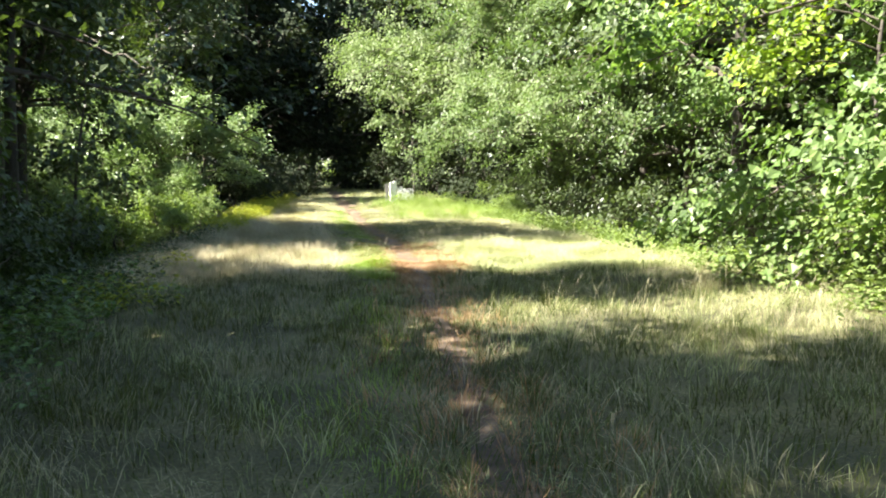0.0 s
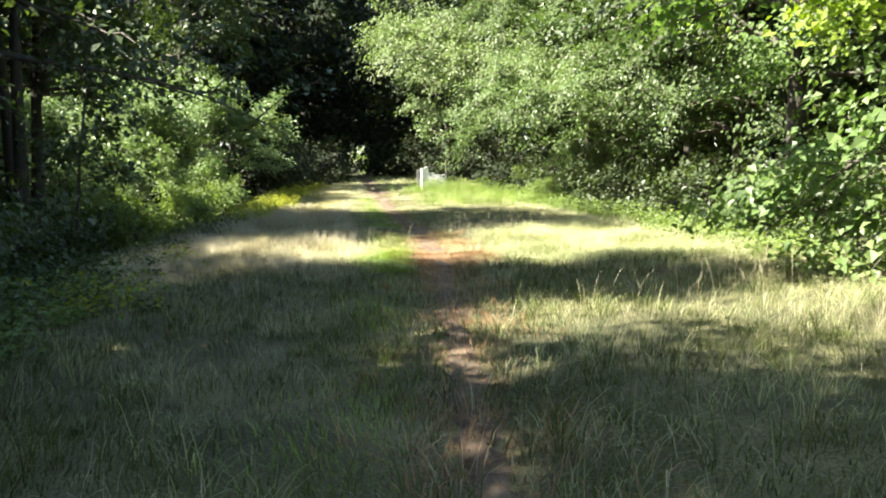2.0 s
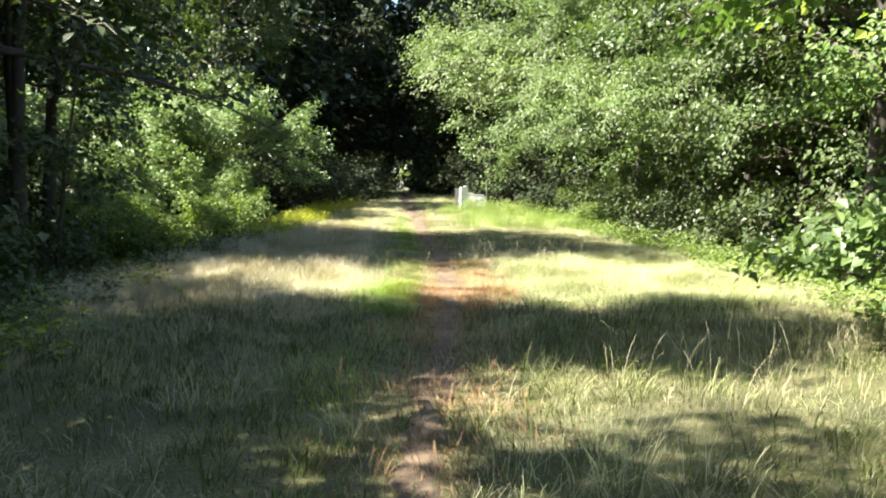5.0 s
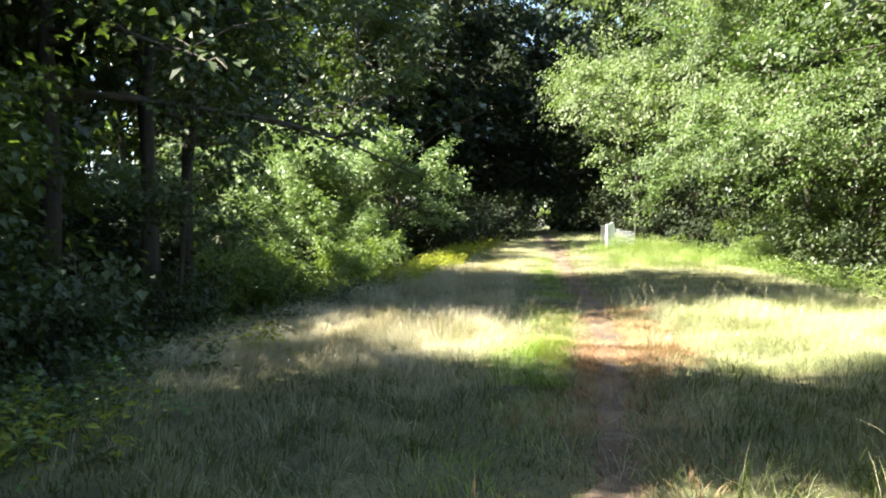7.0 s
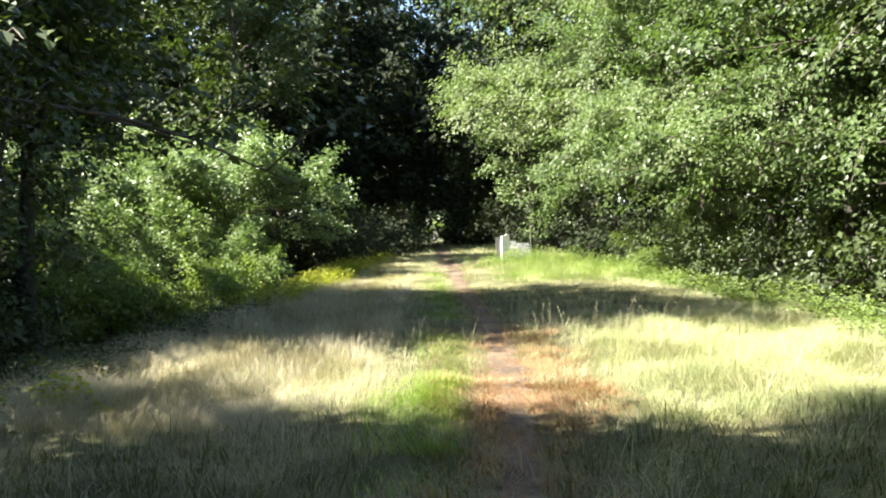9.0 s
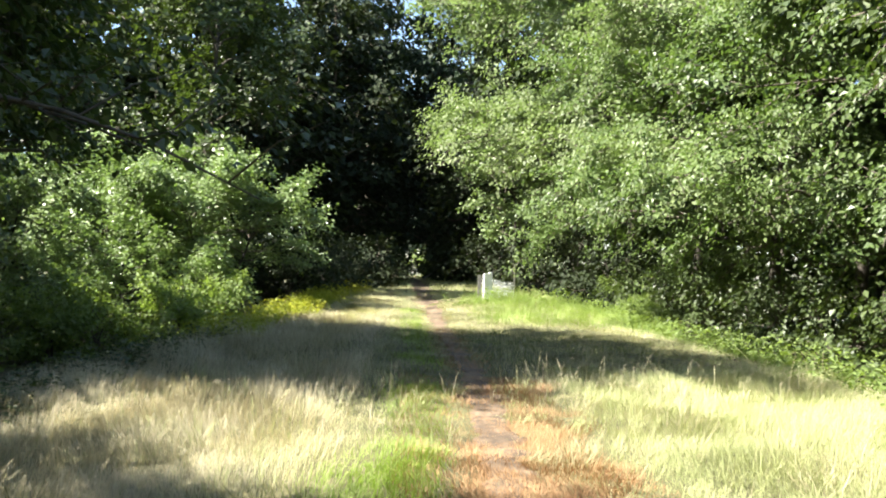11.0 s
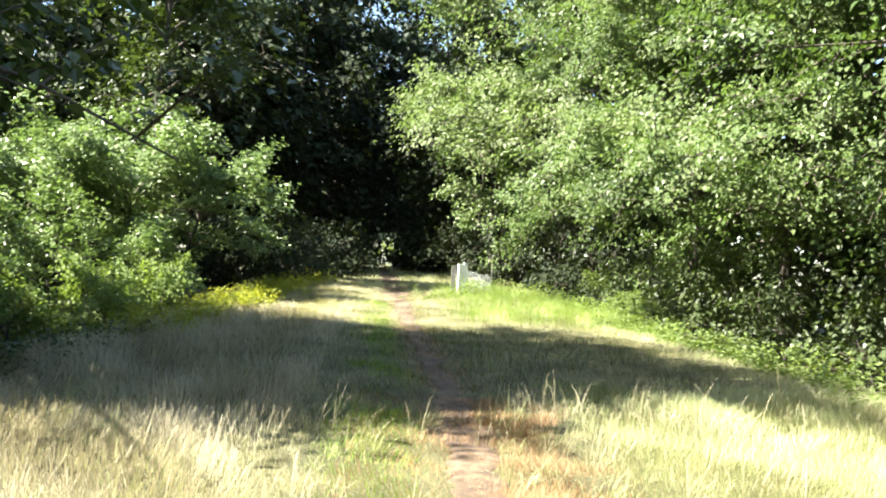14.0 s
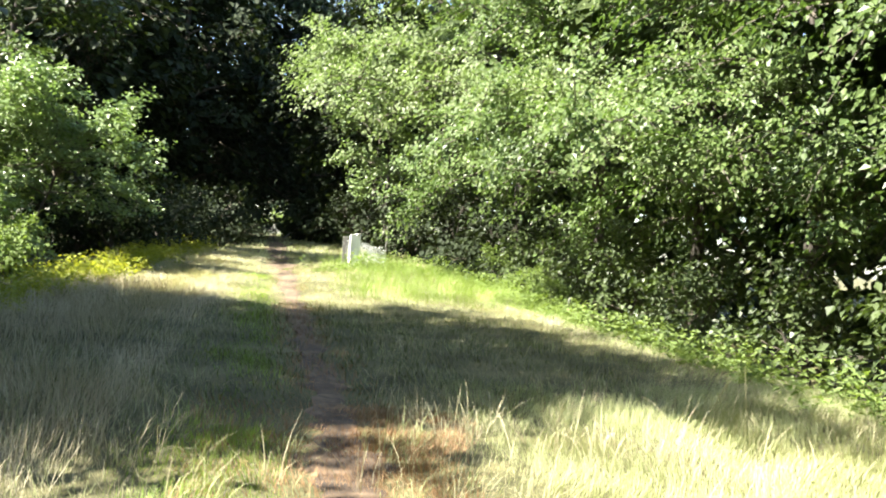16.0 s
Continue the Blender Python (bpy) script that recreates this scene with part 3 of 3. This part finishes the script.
pale = [make_tree("broadleaf_tree", 11, 12.0, 4.8, 2.9, 36, 46000, 0.121, LEAF_PALE, 0.3, 0.17, spread=0.18, sag=0.26, face=190, tilt=(-0.4, -0.25),
                  hang=-0.6, width=0.34, flat=0.55, wild=20, tips=2.7),
        make_tree("broadleaf_tree", 12, 13.0, 5.1, 3.1, 38, 46000, 0.121, LEAF_MID, 0.27, 0.19, spread=0.18, sag=0.28, face=195, tilt=(-0.4, -0.25),
                  hang=-0.6, width=0.34, flat=0.55, wild=20, tips=2.7)]
plant(pale, [(1, 12.6, 30.6, -10, 0.98), (0, 11.9, 34.0, 0, 1.06), (1, 11.6, 39.8, 15, 1.08),
             (0, 11.4, 48.0, 20, 1.55), (0, 10.4, 57.0, -15, 1.8)],
      "leafy broadleaf tree with pale green sunlit foliage down to the verge", "tree", "sunlit trees along the trail")

fresh = [make_tree("maple_tree", 21, 11.0, 4.1, 0.9, 32, 36000, 0.125, LEAF_FRESH, 0.35, 0.15, spread=0.2, width=0.42, sag=0.3, face=200, tilt=(-0.4, -0.25), hang=-0.6, tips=1.9, wild=20, long_limbs=((4.6, radians(153), 5.3, radians(4)),))]
plant(fresh, [(0, 10.2, 9.4, 0, 1.05), (0, 14.6, 17.6, 20, 1.05), (0, 14.5, 2.5, -20, 1.1)],
      "young maple tree with large fresh green leaves by the verge", "tree", "maples along the trail")

lime = [make_tree("maple_tree", 22, 6.4, 2.7, 3.0, 13, 2600, 0.13, LEAF_LIME, 0.3, 0.07, spread=0.2, width=0.42, sag=0.34, face=190, hang=-0.5, tips=1.6)]
plant(lime, [(0, 8.9, 12.3, 0, 1.0)], "slim young maple with yellow-green leaves reaching over the verge", "tree", "maples along the trail")

# The dark leaves here stand in for the shaded hollow beside the trunk.
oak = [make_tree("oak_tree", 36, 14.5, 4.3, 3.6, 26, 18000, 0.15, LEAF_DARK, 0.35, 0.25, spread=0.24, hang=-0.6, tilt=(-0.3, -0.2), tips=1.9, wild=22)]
deep = [make_tree("broadleaf_tree", 13, 12.5, 4.7, 2.8, 36, 34000, 0.135, LEAF_DEEP, 0.3, 0.19, spread=0.2, sag=0.26, face=190, tilt=(-0.4, -0.25),
                  hang=-0.6, width=0.36, flat=0.55, wild=20, tips=2.3)]
plant(deep, [(0, 12.3, 22.6, 20, 1.0), (0, 12.5, 26.8, -20, 0.97)], "leafy broadleaf tree, deep green darkened for a shaded gap, beside the verge", "tree", "sunlit trees along the trail")
plant(oak, [(0, 10.6, 19.6, 0, 1.0)], "oak tree with a dark bare trunk beside the verge", "tree", "sunlit trees along the trail")

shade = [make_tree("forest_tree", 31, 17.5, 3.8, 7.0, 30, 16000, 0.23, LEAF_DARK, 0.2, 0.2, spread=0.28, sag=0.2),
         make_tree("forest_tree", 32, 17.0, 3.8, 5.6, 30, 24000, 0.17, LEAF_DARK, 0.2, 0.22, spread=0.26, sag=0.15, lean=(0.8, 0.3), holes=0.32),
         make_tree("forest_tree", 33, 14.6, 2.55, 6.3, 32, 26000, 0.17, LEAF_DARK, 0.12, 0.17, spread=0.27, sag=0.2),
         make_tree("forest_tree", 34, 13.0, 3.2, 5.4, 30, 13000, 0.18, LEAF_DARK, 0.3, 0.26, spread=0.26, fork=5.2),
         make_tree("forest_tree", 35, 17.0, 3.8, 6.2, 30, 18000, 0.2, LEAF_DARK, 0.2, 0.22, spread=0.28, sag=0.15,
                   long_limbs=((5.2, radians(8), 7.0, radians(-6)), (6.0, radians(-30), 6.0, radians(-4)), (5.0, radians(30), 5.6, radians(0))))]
# Left trees out of view are set where their shadows band the trail.
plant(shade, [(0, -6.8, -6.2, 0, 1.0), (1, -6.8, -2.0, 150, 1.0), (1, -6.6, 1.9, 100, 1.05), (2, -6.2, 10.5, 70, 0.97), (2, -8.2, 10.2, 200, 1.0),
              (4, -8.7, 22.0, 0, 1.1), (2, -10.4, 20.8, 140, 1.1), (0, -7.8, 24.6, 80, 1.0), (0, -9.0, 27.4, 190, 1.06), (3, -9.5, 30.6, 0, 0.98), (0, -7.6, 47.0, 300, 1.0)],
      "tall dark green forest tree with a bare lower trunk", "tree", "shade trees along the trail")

# The dark of the far wood is put into these leaves.
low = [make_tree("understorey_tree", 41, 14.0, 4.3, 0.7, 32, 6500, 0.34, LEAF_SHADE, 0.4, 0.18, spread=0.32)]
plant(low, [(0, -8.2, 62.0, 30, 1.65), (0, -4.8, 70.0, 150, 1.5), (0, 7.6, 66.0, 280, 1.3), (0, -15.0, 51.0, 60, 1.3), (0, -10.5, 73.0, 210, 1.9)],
      "dense tree of the wood, leaves darkened for shade, branches to the ground", "tree", "dense trees of the wood")

edge_wood = [make_tree("understorey_tree", 43, 9.2, 2.8, 0.5, 34, 11000, 0.17, LEAF_WOOD, 0.4, 0.12, spread=0.24, tips=1.5)]
# Several stand out of view, added to shade the trail and wood edge.
plant(edge_wood, [(0, -10.8, 12.2, 80, 1.04), (0, -10.6, 17.2, 250, 1.06), (0, -10.8, 8.8, 330, 1.04), (0, -10.8, 5.4, 120, 1.04),
                  (0, -8.4, 15.0, 200, 1.0), (0, -6.9, 7.7, 170, 1.12), (0, -8.9, 17.6, 45, 0.86), (0, -11.5, 21.0, 90, 1.06), (0, -13.4, 25.0, 10, 1.15), (0, -14.6, 29.0, 150, 1.0)],
      "young woodland tree with mid green leaves down to the ground", "tree", "dense trees of the wood")

grey = [make_tree("corridor_tree", 45, 11.0, 3.0, 2.4, 26, 7000, 0.2, LEAF_SILVER, 0.4, 0.13, spread=0.24, tilt=(-0.3, -0.3), hang=-0.3, tips=2.0)]
plant(grey, [(0, 7.4, 58.0, 30, 1.0)], "slim tree with grey-green leaves in the dark gap over the trail", "tree", "dense trees of the wood")

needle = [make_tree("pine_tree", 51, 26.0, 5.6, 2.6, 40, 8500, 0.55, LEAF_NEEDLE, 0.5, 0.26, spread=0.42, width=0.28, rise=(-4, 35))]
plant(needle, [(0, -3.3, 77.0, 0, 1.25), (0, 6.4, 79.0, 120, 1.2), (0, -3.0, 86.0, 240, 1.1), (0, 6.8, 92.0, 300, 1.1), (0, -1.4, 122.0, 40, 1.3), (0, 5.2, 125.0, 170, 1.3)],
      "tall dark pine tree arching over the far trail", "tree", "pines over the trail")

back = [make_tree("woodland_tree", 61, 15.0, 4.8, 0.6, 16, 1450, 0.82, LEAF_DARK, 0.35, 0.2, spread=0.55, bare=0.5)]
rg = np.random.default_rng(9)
# Trees behind the start are unseen, added to enclose the place.
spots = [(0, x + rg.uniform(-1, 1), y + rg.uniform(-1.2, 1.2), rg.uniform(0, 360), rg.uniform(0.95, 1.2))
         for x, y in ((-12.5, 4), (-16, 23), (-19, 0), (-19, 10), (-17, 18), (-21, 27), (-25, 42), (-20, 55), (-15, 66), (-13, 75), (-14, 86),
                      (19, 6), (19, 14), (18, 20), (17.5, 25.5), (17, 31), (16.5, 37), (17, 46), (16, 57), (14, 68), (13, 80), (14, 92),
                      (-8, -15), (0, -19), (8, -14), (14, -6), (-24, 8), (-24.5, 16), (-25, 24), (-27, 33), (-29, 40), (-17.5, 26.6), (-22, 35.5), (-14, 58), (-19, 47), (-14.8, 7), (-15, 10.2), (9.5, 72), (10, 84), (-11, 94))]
# Smaller ones; the first three are unseen, added to shade the left wood.
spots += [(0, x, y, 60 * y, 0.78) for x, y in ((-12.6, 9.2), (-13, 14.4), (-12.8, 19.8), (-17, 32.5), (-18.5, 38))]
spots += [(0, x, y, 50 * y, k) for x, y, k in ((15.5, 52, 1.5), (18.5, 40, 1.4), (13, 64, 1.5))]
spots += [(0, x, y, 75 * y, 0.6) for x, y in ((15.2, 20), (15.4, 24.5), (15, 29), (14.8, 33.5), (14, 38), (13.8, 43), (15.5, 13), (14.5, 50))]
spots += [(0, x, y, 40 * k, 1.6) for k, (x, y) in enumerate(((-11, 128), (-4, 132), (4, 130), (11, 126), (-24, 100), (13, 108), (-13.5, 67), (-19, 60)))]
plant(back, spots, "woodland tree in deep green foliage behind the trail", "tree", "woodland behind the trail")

# ---- shrubs ----
bush = [make_tree("shrub", 71, 5.3, 3.2, 2.2, 34, 26000, 0.135, LEAF_SILVER, 0.3, 0.07, spread=0.17, tilt=(-0.25, -0.35), stems=3, rise=(12, 60), hang=-0.1, tips=2.2, wild=12, flat=0.45, sag=0.12),
        make_tree("shrub", 72, 3.4, 2.4, 0.3, 24, 9000, 0.13, LEAF_SILVER, 0.3, 0.05, spread=0.17, tilt=(-0.25, -0.35), stems=4, rise=(4, 60), hang=-0.1, tips=2.4, flat=0.5)]
plant(bush, [(0, -5.7, 41.2, 0, 1.05), (0, -10.0, 42.5, 130, 1.12), (1, -7.3, 37.0, 220, 1.0), (1, -5.1, 37.0, 300, 0.62),
             (0, -13.6, 41.0, 60, 1.0), (1, -10.3, 37.2, 10, 1.05), (1, -9.0, 35.2, 160, 0.75)],
      "large rounded shrub with pale sunlit leaves on the bank", "shrub", "sunlit shrubs on the bank")
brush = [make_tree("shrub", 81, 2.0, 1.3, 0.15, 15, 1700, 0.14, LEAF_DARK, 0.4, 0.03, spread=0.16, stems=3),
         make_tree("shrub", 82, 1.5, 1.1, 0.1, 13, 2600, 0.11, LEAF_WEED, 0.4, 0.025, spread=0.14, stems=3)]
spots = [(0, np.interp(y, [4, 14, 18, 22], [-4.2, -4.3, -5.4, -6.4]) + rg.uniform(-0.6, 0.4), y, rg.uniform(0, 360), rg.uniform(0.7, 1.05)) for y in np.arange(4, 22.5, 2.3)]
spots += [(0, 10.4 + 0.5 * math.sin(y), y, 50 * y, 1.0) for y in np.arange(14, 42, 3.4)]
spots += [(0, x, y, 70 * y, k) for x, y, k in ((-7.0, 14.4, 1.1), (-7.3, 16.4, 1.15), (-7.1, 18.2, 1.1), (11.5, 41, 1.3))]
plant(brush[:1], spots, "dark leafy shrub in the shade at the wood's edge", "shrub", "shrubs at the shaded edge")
# Shrubs with shade in their leaf colour; some only close bright gaps.
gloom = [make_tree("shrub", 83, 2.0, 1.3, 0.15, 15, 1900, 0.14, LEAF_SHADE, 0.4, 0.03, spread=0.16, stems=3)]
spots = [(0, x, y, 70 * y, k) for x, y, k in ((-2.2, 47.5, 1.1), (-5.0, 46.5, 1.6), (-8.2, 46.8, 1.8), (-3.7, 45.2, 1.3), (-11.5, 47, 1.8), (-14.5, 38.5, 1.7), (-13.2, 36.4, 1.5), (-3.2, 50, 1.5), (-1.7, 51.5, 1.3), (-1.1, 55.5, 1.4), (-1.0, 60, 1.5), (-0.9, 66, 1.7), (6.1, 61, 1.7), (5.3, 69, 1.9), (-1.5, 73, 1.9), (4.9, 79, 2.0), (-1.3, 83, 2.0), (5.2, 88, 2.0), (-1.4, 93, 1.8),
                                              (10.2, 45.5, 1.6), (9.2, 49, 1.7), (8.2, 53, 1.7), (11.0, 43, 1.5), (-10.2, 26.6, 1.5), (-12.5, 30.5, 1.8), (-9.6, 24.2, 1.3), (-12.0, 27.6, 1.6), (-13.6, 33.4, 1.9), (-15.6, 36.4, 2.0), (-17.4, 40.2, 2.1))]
plant(gloom, spots, "shrub of the wood with deep shade painted into its leaves", "shrub", "shrubs in the dark of the wood")
spots = [(0, np.interp(y, [5, 10, 20, 30, 60], [6.8, 7.5, 8.8, 9.4, 8.6]) + rg.uniform(-0.3, 0.7), y, rg.uniform(0, 360), rg.uniform(0.45, 0.85))
         for y in (6.2, 9.4, 12.0, 36.5, 40.0, 43.5)]
spots += [(0, -4.2, 35.5, 10, 0.9), (0, -5.6, 34.4, 200, 1.1), (0, -6.9, 33.0, 100, 1.0), (0, -8.0, 32.4, 30, 1.15), (0, -9.2, 31.9, 250, 1.1), (0, -4.9, 33.4, 140, 0.8), (0, 4.0, 112.0, 0, 1.9), (0, -0.7, 116.0, 60, 1.7)]
plant(brush[1:], spots, "low fresh green shrub at the sunny verge", "shrub", "shrubs at the sunny verge")

sapling = [make_tree("sapling", 91, 6.0, 1.3, 2.0, 14, 1500, 0.14, LEAF_DARK, 0.4, 0.055, spread=0.2, lean=(0.7, 0.2))]
plant(sapling, [(0, -5.3, 20.2, 0, 1.0)] + [(0, -6.6 + rg.uniform(-1.6, 1.4), y, rg.uniform(0, 360), rg.uniform(0.75, 1.15)) for y in (6, 7.6, 9.2, 10.8, 12.4, 13.6, 14.4)],
      "slender sapling with a thin bare dark stem", "tree", "saplings in the wood's edge")


# ---- weeds ----
def weeds(name, seed, patches, leaf, material, label, category="weeds"):
    """Low broad-leaved plants: (x, y, spread x, spread y, height, leaves) patches of single leaves on short stalks."""
    r = np.random.default_rng(seed)
    at, hs = [], []
    for x, y, sx, sy, h, n in patches:
        clumps = np.column_stack([r.normal(x, sx, max(3, n // 14)), r.normal(y, sy, max(3, n // 14))])
        c = clumps[r.integers(0, len(clumps), n)]
        q = c + r.normal(0, 0.09, (n, 2))
        z = lift(q[:, 0], q[:, 1]) + h * r.uniform(0.1, 1.0, n) * (0.6 + 0.4 * np.sin(c[:, 0] * 7 + c[:, 1] * 5))
        at.append(np.column_stack([q, z]))
    at = np.concatenate(at)
    n = len(at)
    a = r.uniform(0, 2 * math.pi, n)
    way = np.column_stack([np.cos(a), np.sin(a), r.normal(0.05, 0.35, n)])
    up = np.column_stack([r.normal(0, 0.4, n), r.normal(0, 0.4, n), np.ones(n)])
    v, f = leaves(at, way, up, leaf * r.uniform(0.5, 1.4, n), np.full(n, 0.3))
    return tagged(new(name, mesh_from(name, v, f, material)), label, category, kind="stuff")


weeds("verge_weeds", 1, [(np.interp(y, [5, 10, 20, 30, 38, 46], [6.4, 7.1, 8.1, 8.7, 8.7, 7.6]), y, 0.45, 0.8, 0.58, 520) for y in np.arange(6, 46, 1.6)],
      0.10, LEAF_WEED, "light green broad-leaved weeds along the verge")
weeds("post_weeds", 7, [(4.5, 41.7, 0.9, 0.35, 0.62, 900), (6.0, 42.0, 0.8, 0.6, 0.68, 700)], 0.10, LEAF_WEED, "light green weeds round the white post")
weeds("yellow_weeds", 2, [(np.interp(y, [28, 35, 46, 52], [-2.7, -2.6, -1.7, -1.1]), y, 0.4, 1.0, 0.55, 1200) for y in np.arange(29, 51, 1.8)], 0.09, LEAF_YELLOW, "yellow-green flowering weeds on the bank's edge")
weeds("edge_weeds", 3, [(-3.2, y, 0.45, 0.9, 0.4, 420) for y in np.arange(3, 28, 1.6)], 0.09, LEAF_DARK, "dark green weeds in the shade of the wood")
weeds("yellowing_vine", 4, [(-2.5, 11.4, 0.4, 0.6, 0.45, 420), (-2.3, 16.2, 0.3, 0.5, 0.35, 160)], 0.09, LEAF_YELLOW, "yellowing vine leaves at the wood's edge", "vine")
weeds("vine_leaves", 9, [(-2.8, y, 0.45, 0.5, 0.5, 420) for y in np.arange(4.5, 13, 1.1)], 0.08, LEAF_FRESH, "trailing green vine leaves at the wood's edge", "vine")


def stalks(name, seed, spots, n, tall, label):
    """Bent straw stalks: ribbons that rise, arch over and end in a thin seed head."""
    r = np.random.default_rng(seed)
    vs, fs = [], []
    k, t = 7, np.linspace(0, 1, 7)
    wide = np.array([1.0, 0.9, 0.8, 0.7, 1.6, 1.9, 0.3]) * 0.0010
    for x, y, spread in spots:
        for _ in range(n):
            px, py_ = r.normal(x, spread), r.normal(y, spread * 0.7)
            h, arch, a = tall * r.uniform(0.55, 1.15), r.uniform(0.1, 1.5), r.uniform(0, 2 * math.pi)
            ang = arch * t ** 1.7 + r.normal(0, 0.12)
            step = h / (k - 1)
            out = np.concatenate([[0], np.cumsum(np.sin(ang[1:]) * step)])
            up = np.concatenate([[0], np.cumsum(np.cos(ang[1:]) * step)])
            line = np.column_stack([px + out * math.cos(a), py_ + out * math.sin(a), float(lift(px, py_)) + up])
            side = np.array([math.cos(a + 1.2), math.sin(a + 1.2), 0.0])
            base = len(vs) * 2 * k
            vs.append(np.concatenate([line - side * wide[:, None], line + side * wide[:, None]]))
            fs += [[base + i, base + i + 1, base + k + i + 1, base + k + i] for i in range(k - 1)]
    return tagged(new(name, mesh_from(name, np.concatenate(vs), fs, GRASS_DRY)), label, "grass", kind="stuff")


stalks("straw_stalks", 41, ((3.5, 9.9, 0.5), (4.5, 10.4, 0.45), (5.2, 10.9, 0.4)), 16, 0.62, "tall arching straw stalks with seed heads")
stalks("bent_stalks", 42, ((3.7, 19.3, 0.5), (4.7, 18.9, 0.5), (2.9, 19.7, 0.3), (6.0, 20.5, 0.5)), 18, 0.75, "tall bent straw stalks beside the footpath")
stalks("thin_stalks", 43, ((-1.9, 16.3, 0.4), (-1.2, 12.0, 0.5), (5.4, 15.4, 0.7), (4.3, 16.5, 0.6), (0.3, 8.4, 0.5), (6.6, 17.5, 0.5)), 8, 0.6,
       "thin scattered straw stalks in the meadow")


# ---- the white board and the wire fence ----
def box(sx, sy, sz, bevel, material, name):
    bm = bmesh.new()
    bmesh.ops.create_cube(bm, size=1)
    bmesh.ops.scale(bm, vec=(sx, sy, sz), verts=bm.verts)
    bmesh.ops.translate(bm, vec=(0, 0, sz / 2), verts=bm.verts)
    bmesh.ops.bevel(bm, geom=bm.edges[:], offset=bevel, segments=2, affect="EDGES")
    me = bpy.data.meshes.new(name)
    bm.to_mesh(me)
    bm.free()
    me.materials.append(material)
    return me


post = tagged(new("marker_post"), "broad white painted wooden post standing in the grass", "post")
stand(post, 4.40, 42.6, 12)
part("post_body", box(0.34, 0.12, 1.06, 0.012, WHITE_WOOD, "post_body"), post)
cap = part("post_cap", box(0.13, 0.12, 0.06, 0.01, WHITE_WOOD, "post_cap"), post)
cap.location = (0.09, 0, 1.055)

fence = tagged(new("wire_fence"), "sagging chicken-wire fence on thin grey stakes", "fence")
stand(fence, 4.35, 42.85, 4)
for sx, wd, h in ((-0.24, 0.15, 1.04), (1.14, 0.05, 1.5), (0.62, 0.04, 0.78)):
    st = part("stake", box(wd, 0.06, h, 0.006, GREY_WOOD, "stake"), fence)
    st.location = (sx, 0.03, -0.05)
wires = []
for k in range(-26, 40):
    for lean in (1, -1):
        xs = np.linspace(0, 1, 12)
        x = -0.2 + k * 0.045 + (xs if lean > 0 else -xs + 0.9) * 0.8
        top = 1.0 - 0.28 * np.clip(x / 1.15, 0, 1) - 0.05 * np.sin(np.clip(x / 1.15, 0, 1) * math.pi)
        ok = (x >= -0.2) & (x <= 1.16) & (xs <= top)
        if ok.sum() > 2:
            p = np.column_stack([x[ok], 0.02 * np.sin(5 * x[ok]), xs[ok]])
            wires.append(tube(p, np.full(len(p), 0.0045), 3))
part("wire_mesh", mesh_from("wire_mesh", *joined(wires), WIRE), fence)

# ---- a fallen limb across the far trail ----
tl = np.linspace(0, 1, 8)
line = np.column_stack([4.6 - 2.4 * tl, 74 + 0.6 * tl, 2.6 - 1.45 * tl + 0.12 * np.sin(5 * tl)])
log = new("fallen_limb", mesh_from("fallen_limb", *tube(line, 0.11 - 0.06 * tl, 7), GREY_WOOD, True))
tagged(log, "pale bare fallen limb leaning across the trail", "branch")
